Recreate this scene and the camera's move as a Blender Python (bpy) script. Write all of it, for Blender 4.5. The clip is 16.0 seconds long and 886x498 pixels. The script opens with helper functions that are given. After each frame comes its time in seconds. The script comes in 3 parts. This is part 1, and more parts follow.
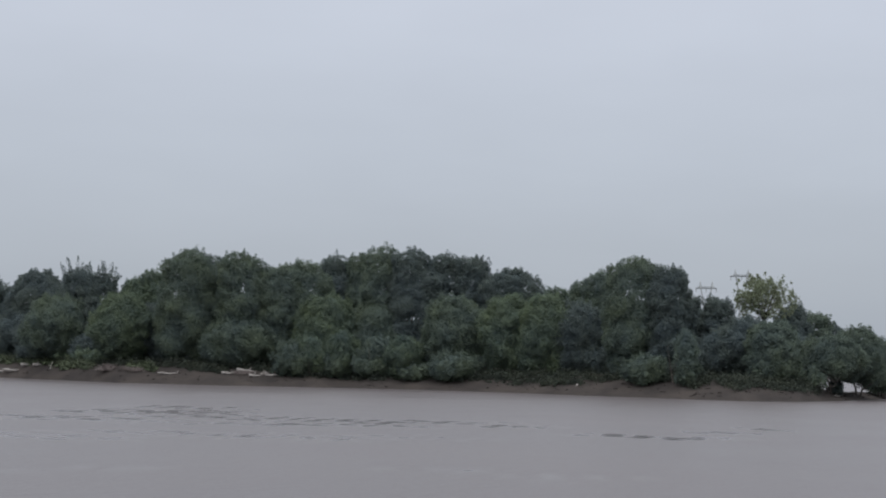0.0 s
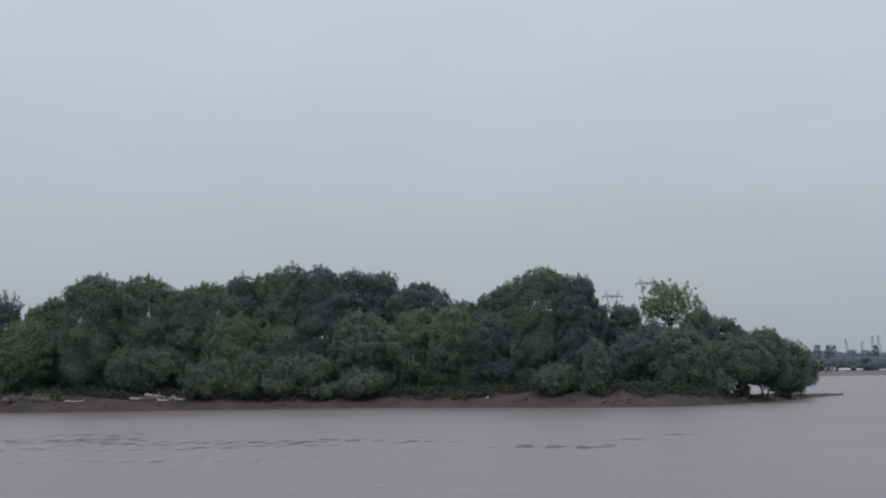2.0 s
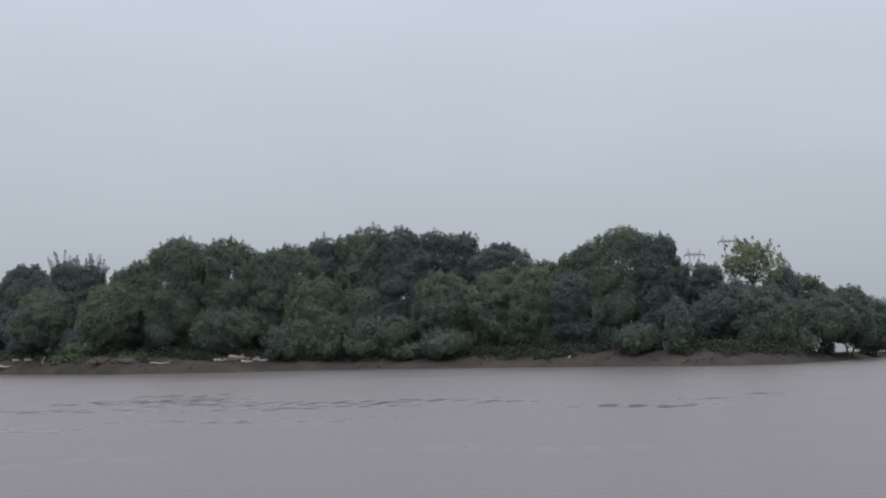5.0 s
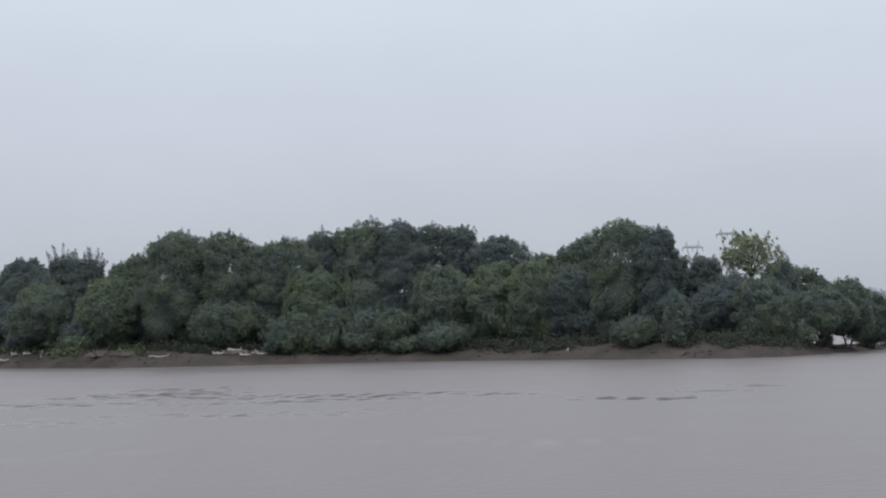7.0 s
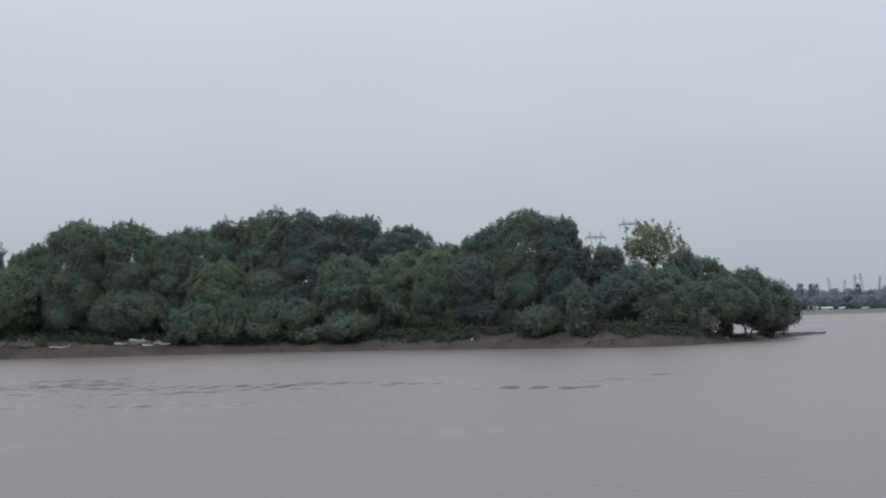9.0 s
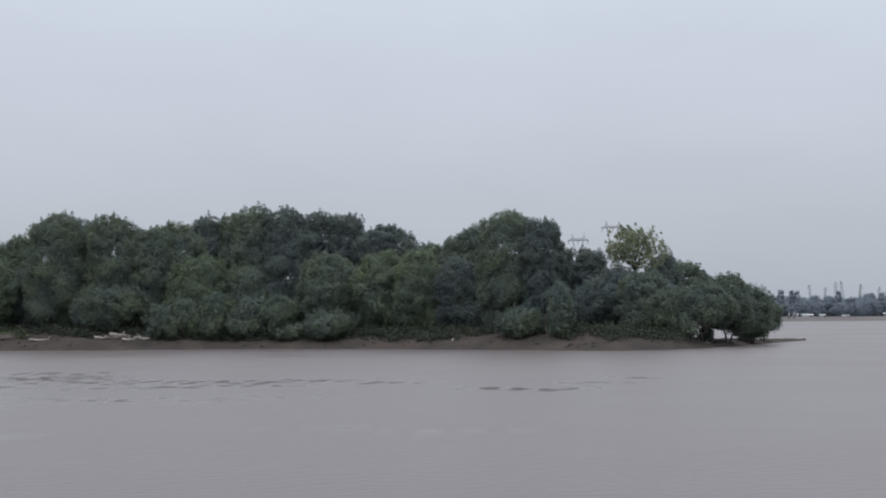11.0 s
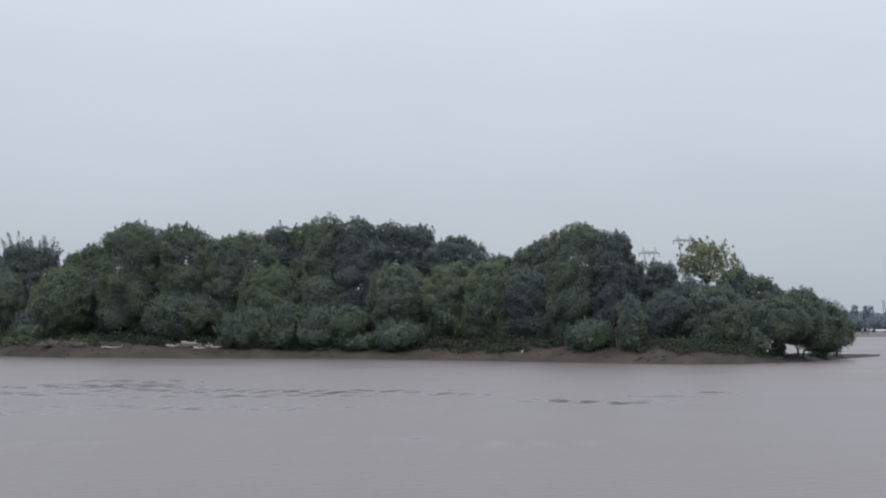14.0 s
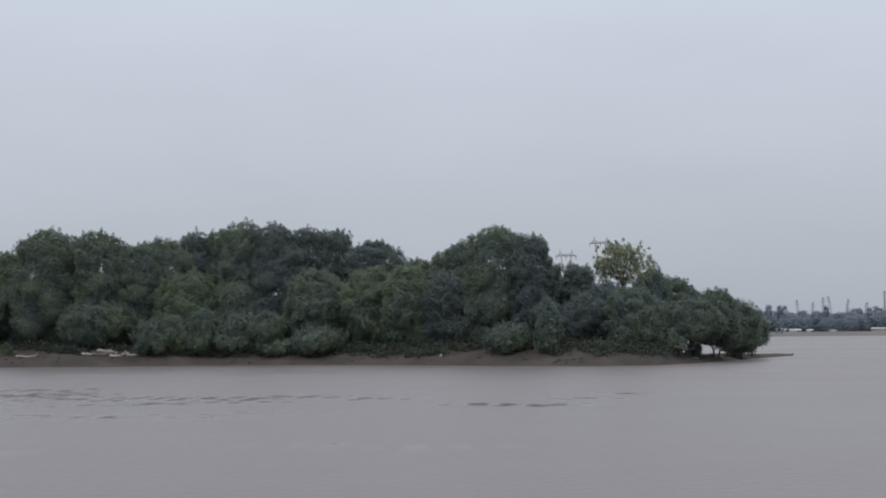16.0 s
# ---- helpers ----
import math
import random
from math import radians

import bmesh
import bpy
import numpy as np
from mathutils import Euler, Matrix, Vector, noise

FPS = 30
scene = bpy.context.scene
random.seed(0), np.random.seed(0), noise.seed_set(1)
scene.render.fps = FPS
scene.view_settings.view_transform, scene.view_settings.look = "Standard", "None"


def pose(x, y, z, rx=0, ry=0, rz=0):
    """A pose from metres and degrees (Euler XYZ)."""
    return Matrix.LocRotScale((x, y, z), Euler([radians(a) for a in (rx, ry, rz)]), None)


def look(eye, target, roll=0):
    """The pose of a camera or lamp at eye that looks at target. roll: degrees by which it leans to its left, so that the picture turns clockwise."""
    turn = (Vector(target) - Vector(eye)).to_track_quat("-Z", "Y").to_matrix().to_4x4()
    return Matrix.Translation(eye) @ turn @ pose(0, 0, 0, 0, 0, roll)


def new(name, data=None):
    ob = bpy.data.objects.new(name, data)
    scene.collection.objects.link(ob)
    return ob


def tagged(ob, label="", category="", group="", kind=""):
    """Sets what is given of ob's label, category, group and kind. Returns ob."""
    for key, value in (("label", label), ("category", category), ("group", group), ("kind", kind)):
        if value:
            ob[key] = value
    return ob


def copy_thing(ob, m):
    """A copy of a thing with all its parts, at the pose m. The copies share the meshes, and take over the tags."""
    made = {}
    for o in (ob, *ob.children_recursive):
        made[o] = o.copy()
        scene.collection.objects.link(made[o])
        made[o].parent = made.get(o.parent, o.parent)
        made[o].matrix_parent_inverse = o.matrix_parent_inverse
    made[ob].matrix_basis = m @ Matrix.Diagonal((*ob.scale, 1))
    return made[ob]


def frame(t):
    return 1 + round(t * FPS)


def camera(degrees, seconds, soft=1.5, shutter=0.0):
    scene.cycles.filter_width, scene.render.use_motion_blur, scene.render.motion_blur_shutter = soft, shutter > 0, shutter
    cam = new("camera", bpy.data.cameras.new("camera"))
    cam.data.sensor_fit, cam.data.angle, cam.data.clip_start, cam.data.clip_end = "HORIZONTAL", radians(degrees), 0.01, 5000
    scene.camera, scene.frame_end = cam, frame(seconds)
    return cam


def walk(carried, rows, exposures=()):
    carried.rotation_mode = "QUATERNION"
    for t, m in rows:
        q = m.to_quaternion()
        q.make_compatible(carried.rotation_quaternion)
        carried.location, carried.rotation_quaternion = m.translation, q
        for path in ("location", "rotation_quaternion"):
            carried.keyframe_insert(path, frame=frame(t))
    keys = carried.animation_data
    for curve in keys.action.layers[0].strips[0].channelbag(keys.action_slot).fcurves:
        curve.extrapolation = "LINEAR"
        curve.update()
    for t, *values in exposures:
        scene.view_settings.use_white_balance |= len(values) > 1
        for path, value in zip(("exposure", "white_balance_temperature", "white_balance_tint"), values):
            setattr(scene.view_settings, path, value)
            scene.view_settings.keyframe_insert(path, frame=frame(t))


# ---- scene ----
# a river island seen across brown water from a high bank, overcast day
EYE = 4.4
cam = camera(30.0, 16.0, soft=2.0)
ROWS = [  # seconds, yaw, pitch, roll in degrees
    (0.0, 0.490, 3.820, 1.126),
    (0.5, -2.824, 2.822, -0.212),
    (1.0, -4.716, 3.072, -0.673),
    (1.5, -4.271, 3.773, -0.873),
    (2.0, -2.770, 4.370, -1.026),
    (2.5, -1.273, 4.377, -1.172),
    (3.0, 0.064, 3.896, -1.278),
    (3.5, 0.637, 3.493, -1.287),
    (4.0, 0.445, 3.242, -1.296),
    (4.5, 0.113, 3.120, -1.313),
    (7.0, -0.000, 2.804, -1.460),
    (7.5, -0.052, 2.706, -1.562),
    (8.0, -0.729, 2.598, -1.560),
    (8.5, -1.980, 2.476, -1.549),
    (9.0, -3.299, 2.366, -1.585),
    (9.2, -3.833, 2.311, -1.553),
    (11.3, -3.618, 2.364, -0.196),
    (11.5, -3.209, 2.390, -0.025),
    (12.0, -2.141, 2.436, 0.490),
    (12.5, -1.071, 2.426, 0.774),
    (13.0, -0.470, 2.289, 0.687),
    (13.5, -0.678, 2.290, 0.417),
    (14.0, -1.470, 2.756, 0.095),
    (14.5, -2.301, 3.250, -0.208),
    (15.0, -3.071, 3.357, -0.438),
    (15.5, -3.741, 3.112, -0.530),
    (16.0, -4.329, 2.891, -0.598),
]
EXPOSURES = [(0.0, 0.0), (0.5, 0.06), (1.0, 0.1), (1.5, 0.0), (2.0, -0.08), (2.5, -0.07), (3.0, -0.03), (3.5, 0.05), (4.0, 0.05), (4.5, 0.03), (7.0, 0.22), (8.0, 0.16), (9.0, 0.12), (11.5, 0.18), (12.5, 0.22), (13.5, 0.23), (14.5, 0.20), (15.0, 0.12), (16.0, 0.08)]
walk(cam, [(t, pose(0, 0, EYE, 0, 0, yaw) @ pose(0, 0, 0, 90 + pitch) @ pose(0, 0, 0, 0, 0, roll)) for t, yaw, pitch, roll in ROWS], EXPOSURES)

# ---- world and light ----
world = bpy.data.worlds.new("overcast_sky")
scene.world = world
world.use_nodes = True
wn, wl = world.node_tree.nodes, world.node_tree.links
wn.clear()
w_out = wn.new("ShaderNodeOutputWorld")
w_bg = wn.new("ShaderNodeBackground")
w_sky = wn.new("ShaderNodeTexSky")
w_sky.sky_type = "NISHITA"
w_sky.sun_disc = False
w_sky.sun_elevation = radians(61.0)
w_sky.sun_rotation = radians(198)
w_sky.dust_density = 4.0
w_dim = wn.new("ShaderNodeMixRGB")
w_dim.blend_type = "MULTIPLY"
w_dim.inputs[0].default_value = 1.0
w_dim.inputs[2].default_value = (0.1, 0.1, 0.1, 1)
w_geo = wn.new("ShaderNodeTexCoord")
w_sep = wn.new("ShaderNodeSeparateXYZ")
w_ramp = wn.new("ShaderNodeValToRGB")  # cloud deck, from the horizon up
stops = ((0.0, (0.405, 0.448, 0.510)), (0.05, (0.455, 0.498, 0.560)), (0.12, (0.527, 0.573, 0.650)), (0.22, (0.614, 0.658, 0.750)), (0.5, (1.00, 1.05, 1.13)), (1.0, (1.54, 1.58, 1.66)))
for i, (at, col) in enumerate(stops):
    e = w_ramp.color_ramp.elements[i] if i < 2 else w_ramp.color_ramp.elements.new(at)
    e.position, e.color = at, (*col, 1)
w_map = wn.new("ShaderNodeMapping")
w_map.inputs["Scale"].default_value = (1, 1, 3.5)
w_noise = wn.new("ShaderNodeTexNoise")
w_noise.inputs["Scale"].default_value = 5.0
w_noise.inputs["Detail"].default_value = 5.0
w_rng = wn.new("ShaderNodeMapRange")
w_rng.inputs["To Min"].default_value = 0.93
w_rng.inputs["To Max"].default_value = 1.07
w_cloud = wn.new("ShaderNodeMixRGB")
w_cloud.blend_type = "MULTIPLY"
w_cloud.inputs[0].default_value = 1.0
w_mix = wn.new("ShaderNodeMixRGB")
w_mix.inputs[0].default_value = 0.9
wl.new(w_geo.outputs["Generated"], w_sep.inputs[0])
wl.new(w_sep.outputs["Z"], w_ramp.inputs[0])
wl.new(w_geo.outputs["Generated"], w_map.inputs[0])
wl.new(w_map.outputs[0], w_noise.inputs["Vector"])
wl.new(w_noise.outputs["Fac"], w_rng.inputs["Value"])
wl.new(w_ramp.outputs[0], w_cloud.inputs[1])
wl.new(w_rng.outputs[0], w_cloud.inputs[2])
wl.new(w_sky.outputs[0], w_dim.inputs[1])
wl.new(w_dim.outputs[0], w_mix.inputs[1])
wl.new(w_cloud.outputs[0], w_mix.inputs[2])
wl.new(w_mix.outputs[0], w_bg.inputs[0])
w_bg.inputs[1].default_value = 1.0
wl.new(w_bg.outputs[0], w_out.inputs[0])

sun_data = bpy.data.lights.new("sun", "SUN")
sun_data.energy, sun_data.angle, sun_data.color = 1.3, radians(60), (1.0, 0.985, 0.97)
sun = new("sun", sun_data)
sun.matrix_world = look((-18, -55, 106), (0, 0, 0))


# ---- materials ----
def material(name, dark, light, scale, rough=0.8, bump=0.0, bump_scale=None, island=0.0, per_thing=0.0, metal=0.0, stretch=(1, 1, 1), detail=5.0, spec=0.3, thin=0.0):
    """Two colours mixed by noise at two scales, with relief; island and per_thing vary the brightness by leaf and by object."""
    m = bpy.data.materials.new(name)
    m.use_nodes = True
    n, l = m.node_tree.nodes, m.node_tree.links
    p = n["Principled BSDF"]
    p.inputs["Roughness"].default_value = rough
    p.inputs["Metallic"].default_value = metal
    p.inputs["Specular IOR Level"].default_value = spec
    co = n.new("ShaderNodeTexCoord")
    mp = n.new("ShaderNodeMapping")
    mp.inputs["Scale"].default_value = stretch
    l.new(co.outputs["Object"], mp.inputs[0])
    a, b = n.new("ShaderNodeTexNoise"), n.new("ShaderNodeTexNoise")
    a.inputs["Scale"].default_value, b.inputs["Scale"].default_value = scale, scale * 7.3
    a.inputs["Detail"].default_value = b.inputs["Detail"].default_value = detail
    add = n.new("ShaderNodeMath")
    add.operation = "MULTIPLY_ADD"
    add.inputs[1].default_value = 0.35
    l.new(mp.outputs[0], a.inputs["Vector"])
    l.new(mp.outputs[0], b.inputs["Vector"])
    l.new(b.outputs["Fac"], add.inputs[0])
    l.new(a.outputs["Fac"], add.inputs[2])
    rg = n.new("ShaderNodeMapRange")
    rg.inputs["From Min"].default_value, rg.inputs["From Max"].default_value = 0.45, 0.9
    l.new(add.outputs[0], rg.inputs["Value"])
    mix = n.new("ShaderNodeMixRGB")
    mix.inputs[1].default_value, mix.inputs[2].default_value = (*dark, 1), (*light, 1)
    l.new(rg.outputs[0], mix.inputs[0])
    last = mix.outputs[0]
    for share, node, out in ((island, "ShaderNodeNewGeometry", "Random Per Island"), (per_thing, "ShaderNodeObjectInfo", "Random")):
        if share:
            src = n.new(node)
            r2 = n.new("ShaderNodeMapRange")
            r2.inputs["To Min"].default_value, r2.inputs["To Max"].default_value = 1 - share, 1 + share
            l.new(src.outputs[out], r2.inputs["Value"])
            mul = n.new("ShaderNodeMixRGB")
            mul.blend_type = "MULTIPLY"
            mul.inputs[0].default_value = 1.0
            l.new(last, mul.inputs[1])
            l.new(r2.outputs[0], mul.inputs[2])
            last = mul.outputs[0]
    l.new(last, p.inputs["Base Color"])
    if thin:
        tr = n.new("ShaderNodeBsdfTranslucent")
        l.new(last, tr.inputs["Color"])
        ms = n.new("ShaderNodeMixShader")
        ms.inputs[0].default_value = thin
        l.new(p.outputs[0], ms.inputs[1])
        l.new(tr.outputs[0], ms.inputs[2])
        l.new(ms.outputs[0], n["Material Output"].inputs["Surface"])
    if bump:
        c = n.new("ShaderNodeTexNoise")
        c.inputs["Scale"].default_value = bump_scale or scale * 4
        c.inputs["Detail"].default_value = 6
        l.new(mp.outputs[0], c.inputs["Vector"])
        bp = n.new("ShaderNodeBump")
        bp.inputs["Strength"].default_value = 1.0
        bp.inputs["Distance"].default_value = bump
        l.new(c.outputs["Fac"], bp.inputs["Height"])
        l.new(bp.outputs[0], p.inputs["Normal"])
    return m


LEAVES = {
    "dark": material("dark_foliage", (0.102, 0.131, 0.143), (0.131, 0.157, 0.135), 0.22, 0.9, island=0.05, per_thing=0.04, thin=0.4, spec=0.03),
    "mid": material("green_foliage", (0.105, 0.138, 0.138), (0.150, 0.184, 0.125), 0.22, 0.9, island=0.05, per_thing=0.04, thin=0.4, spec=0.03),
    "light": material("bright_foliage", (0.106, 0.142, 0.130), (0.156, 0.194, 0.116), 0.22, 0.9, island=0.05, per_thing=0.04, thin=0.4, spec=0.03),
    "pale": material("yellowing_foliage", (0.19, 0.22, 0.15), (0.26, 0.29, 0.195), 0.5, 0.9, island=0.15, thin=0.5, spec=0.06),
    # distance haze is put into this base colour: paler and bluer than the leaves
    "far": material("hazed_far_foliage", (0.222, 0.262, 0.31), (0.248, 0.288, 0.332), 0.08, 0.9, island=0.0, per_thing=0.10, thin=0.5, spec=0.03),
}
BARK = material("grey_brown_bark", (0.05, 0.042, 0.036), (0.13, 0.115, 0.10), 1.5, 0.9, bump=0.03, stretch=(1, 1, 0.2))
EARTH = material("brown_river_mud", (0.036, 0.0325, 0.0315), (0.066, 0.057, 0.052), 0.22, 0.9, bump=0.05, bump_scale=1.2, spec=0.04)
WOOD = material("bleached_driftwood", (0.20, 0.185, 0.172), (0.37, 0.345, 0.325), 1.2, 0.8, bump=0.01, stretch=(0.4, 2, 2))
TWIG = material("dead_brown_twigs", (0.12, 0.102, 0.097), (0.23, 0.197, 0.185), 0.8, 0.9, island=0.3)
LITTER = material("wet_dark_litter", (0.038, 0.033, 0.032), (0.078, 0.067, 0.060), 0.4, 0.85, island=0.3, spec=0.05)
WEED = material("dark_creeping_weeds", (0.050, 0.061, 0.053), (0.080, 0.090, 0.068), 0.4, 0.9, island=0.15, thin=0.4, spec=0.06)
GRASS = material("bank_grass", (0.046, 0.060, 0.036), (0.076, 0.095, 0.050), 0.5, 0.7, island=0.35)
FARLAND = material("far_bank_earth", (0.080, 0.076, 0.077), (0.118, 0.110, 0.109), 0.02, 0.9, bump=0.2, bump_scale=0.2)
STEEL = material("galvanised_steel", (0.34, 0.36, 0.37), (0.44, 0.46, 0.47), 0.4, 0.55, metal=0.2)
RUST = material("weathered_grey_steel", (0.16, 0.165, 0.17), (0.26, 0.265, 0.27), 0.3, 0.7)
CONCRETE = material("stack_concrete", (0.13, 0.14, 0.155), (0.17, 0.18, 0.195), 0.1, 0.85)
WHITE = material("white_sheet_metal", (0.27, 0.285, 0.30), (0.36, 0.375, 0.39), 0.3, 0.5)
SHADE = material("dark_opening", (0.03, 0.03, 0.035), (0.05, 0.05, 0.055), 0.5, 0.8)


def water_material(name):
    """Muddy water; the attribute "slick" tells where upwelling smooths its ripples."""
    m = bpy.data.materials.new(name)
    m.use_nodes = True
    n, l = m.node_tree.nodes, m.node_tree.links
    p = n["Principled BSDF"]
    p.inputs["IOR"].default_value = 1.333
    co = n.new("ShaderNodeTexCoord")
    big = n.new("ShaderNodeTexNoise")
    mp = n.new("ShaderNodeMapping")
    mp.inputs["Scale"].default_value = (0.03, 0.022, 1)
    l.new(co.outputs["Object"], mp.inputs[0])
    l.new(mp.outputs[0], big.inputs["Vector"])
    big.inputs["Scale"].default_value = 1.0
    big.inputs["Detail"].default_value = 5
    mix = n.new("ShaderNodeMixRGB")
    mix.inputs[1].default_value, mix.inputs[2].default_value = (0.097, 0.085, 0.087, 1), (0.129, 0.115, 0.118, 1)
    l.new(big.outputs["Fac"], mix.inputs[0])
    l.new(mix.outputs[0], p.inputs["Base Color"])
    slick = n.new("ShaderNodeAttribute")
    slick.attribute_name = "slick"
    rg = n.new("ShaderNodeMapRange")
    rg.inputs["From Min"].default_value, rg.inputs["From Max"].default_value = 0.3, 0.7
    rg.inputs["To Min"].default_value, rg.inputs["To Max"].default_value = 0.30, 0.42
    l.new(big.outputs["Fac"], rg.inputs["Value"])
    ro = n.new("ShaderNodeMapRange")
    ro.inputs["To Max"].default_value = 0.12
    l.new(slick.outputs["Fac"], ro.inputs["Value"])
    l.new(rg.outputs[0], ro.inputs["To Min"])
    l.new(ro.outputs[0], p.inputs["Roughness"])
    w1, w2 = n.new("ShaderNodeTexNoise"), n.new("ShaderNodeTexNoise")
    for w, k_s, k in ((w1, 2.6, (0.6, 1, 1)), (w2, 8.0, (0.7, 1, 1))):
        q = n.new("ShaderNodeMapping")
        q.inputs["Scale"].default_value = k
        l.new(co.outputs["Object"], q.inputs[0])
        l.new(q.outputs[0], w.inputs["Vector"])
        w.inputs["Scale"].default_value = k_s
        w.inputs["Detail"].default_value = 3
    add = n.new("ShaderNodeMath")
    add.operation = "MULTIPLY_ADD"
    add.inputs[1].default_value = 0.35
    l.new(w2.outputs["Fac"], add.inputs[0])
    l.new(w1.outputs["Fac"], add.inputs[2])
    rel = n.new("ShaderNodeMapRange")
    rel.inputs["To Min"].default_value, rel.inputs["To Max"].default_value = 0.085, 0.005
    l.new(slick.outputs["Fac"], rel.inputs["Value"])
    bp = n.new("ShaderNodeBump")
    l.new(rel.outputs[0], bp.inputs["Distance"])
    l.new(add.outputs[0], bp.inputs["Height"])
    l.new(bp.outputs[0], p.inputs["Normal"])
    return m


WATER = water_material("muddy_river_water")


# ---- building helpers ----
def solid(name, verts, faces, mat, smooth=False):
    me = bpy.data.meshes.new(name)
    me.from_pydata([tuple(v) for v in verts], [], [tuple(f) for f in faces])
    if smooth:
        me.polygons.foreach_set("use_smooth", [True] * len(me.polygons))
    me.materials.append(mat)
    return me


def sprays(name, verts, mat):
    """A mesh of loose three-cornered leaf sprays: verts is (n, 3, 3)."""
    n = len(verts)
    me = bpy.data.meshes.new(name)
    me.vertices.add(3 * n)
    me.vertices.foreach_set("co", np.ascontiguousarray(verts, dtype=np.float32).ravel())
    me.loops.add(3 * n)
    me.loops.foreach_set("vertex_index", np.arange(3 * n, dtype=np.int32))
    me.polygons.add(n)
    me.polygons.foreach_set("loop_start", np.arange(0, 3 * n, 3, dtype=np.int32))
    me.materials.append(mat)
    me.update(calc_edges=True)
    return me


def part(name, me, parent, label=""):
    ob = new(name, me)
    ob.parent = parent
    return tagged(ob, label)


def tube(path, radii, sides=7):
    """Vertices and faces of a tapered tube along a path, closed at both ends."""
    path = [Vector(p) for p in path]
    verts, faces = [], []
    for i, p in enumerate(path):
        way = (path[min(i + 1, len(path) - 1)] - path[max(i - 1, 0)]).normalized()
        side = way.orthogonal().normalized()
        up = way.cross(side)
        for k in range(sides):
            a = 2 * math.pi * k / sides
            verts.append(p + radii[i] * (math.cos(a) * side + math.sin(a) * up))
    for i in range(len(path) - 1):
        for k in range(sides):
            faces.append((i * sides + k, i * sides + (k + 1) % sides, (i + 1) * sides + (k + 1) % sides, (i + 1) * sides + k))
    faces.append(tuple(range(sides))[::-1])
    faces.append(tuple((len(path) - 1) * sides + k for k in range(sides)))
    return verts, faces


def joined(pieces):
    verts, faces = [], []
    for v, f in pieces:
        o = len(verts)
        verts += list(v)
        faces += [tuple(i + o for i in q) for q in f]
    return verts, faces


def beam(a, b, r):
    return tube([a, b], [r, r], 4)


def block(x0, x1, y0, y1, z0, z1):
    v = [(x, y, z) for z in (z0, z1) for y in (y0, y1) for x in (x0, x1)]
    return v, [(0, 2, 3, 1), (4, 5, 7, 6), (0, 1, 5, 4), (2, 6, 7, 3), (0, 4, 6, 2), (1, 3, 7, 5)]


def polar(az, d, z=0.0):
    return Vector((d * math.sin(radians(az)), d * math.cos(radians(az)), z))


# ---- the river ----
SHORE_AZ = (-40, -20, -15, -11.4, -7.6, -3.7, -0.8, 2.2, 4.1, 7, 9.9, 11.8, 13.6, 14.9, 16.3)
SHORE_D = (420, 300, 278, 250, 242, 240, 236, 228, 221, 213, 206, 211, 228, 250, 280)
BANK_AZ = (-40, -20, -13, -9, -4, 0, 5, 10, 11.8, 12.8, 14.2, 15, 16.2)
BANK_H = (2.6, 3.0, 3.0, 2.7, 2.2, 2.3, 2.3, 2.3, 1.8, 0.95, 0.75, 0.5, 0.35)


def shore(az):
    return float(np.interp(az, SHORE_AZ, SHORE_D)) + 1.5 * noise.noise(Vector((az * 0.9, 3.0, 0.0)))


def deep(az):
    """How wide the island is behind its near shore."""
    return float(np.interp(az, (-40, -25, -5, 8, 12, 14, 15, 16.2), (40, 85, 80, 62, 45, 30, 18, 3)))


def ground(az, off):
    """Height of the island at a bearing and so many metres behind its near shore."""
    h, w = float(np.interp(az, BANK_AZ, BANK_H)), deep(az)
    run = max(0.8, min(8.0, w / 2.5))
    rise = min(max(off / run, -1.0), 1.0)
    rise = rise if rise < 0 else rise ** 0.8
    back = min(max((w - off) / run, -1.0), 1.0)
    p = polar(az, 240 + off)
    bumps = 0.35 * noise.noise(p * 0.22) + 0.16 * noise.noise(p * 0.7)
    inland = min(max((off - 8.0) / 14.0, 0.0), 1.0) * max(0.0, min(1.0, h - 1.3)) * 1.1 * max(back, 0.0)
    return h * min(rise, back) + inland + bumps * min(1.0, max(0.15, rise)) * min(1.0, h)


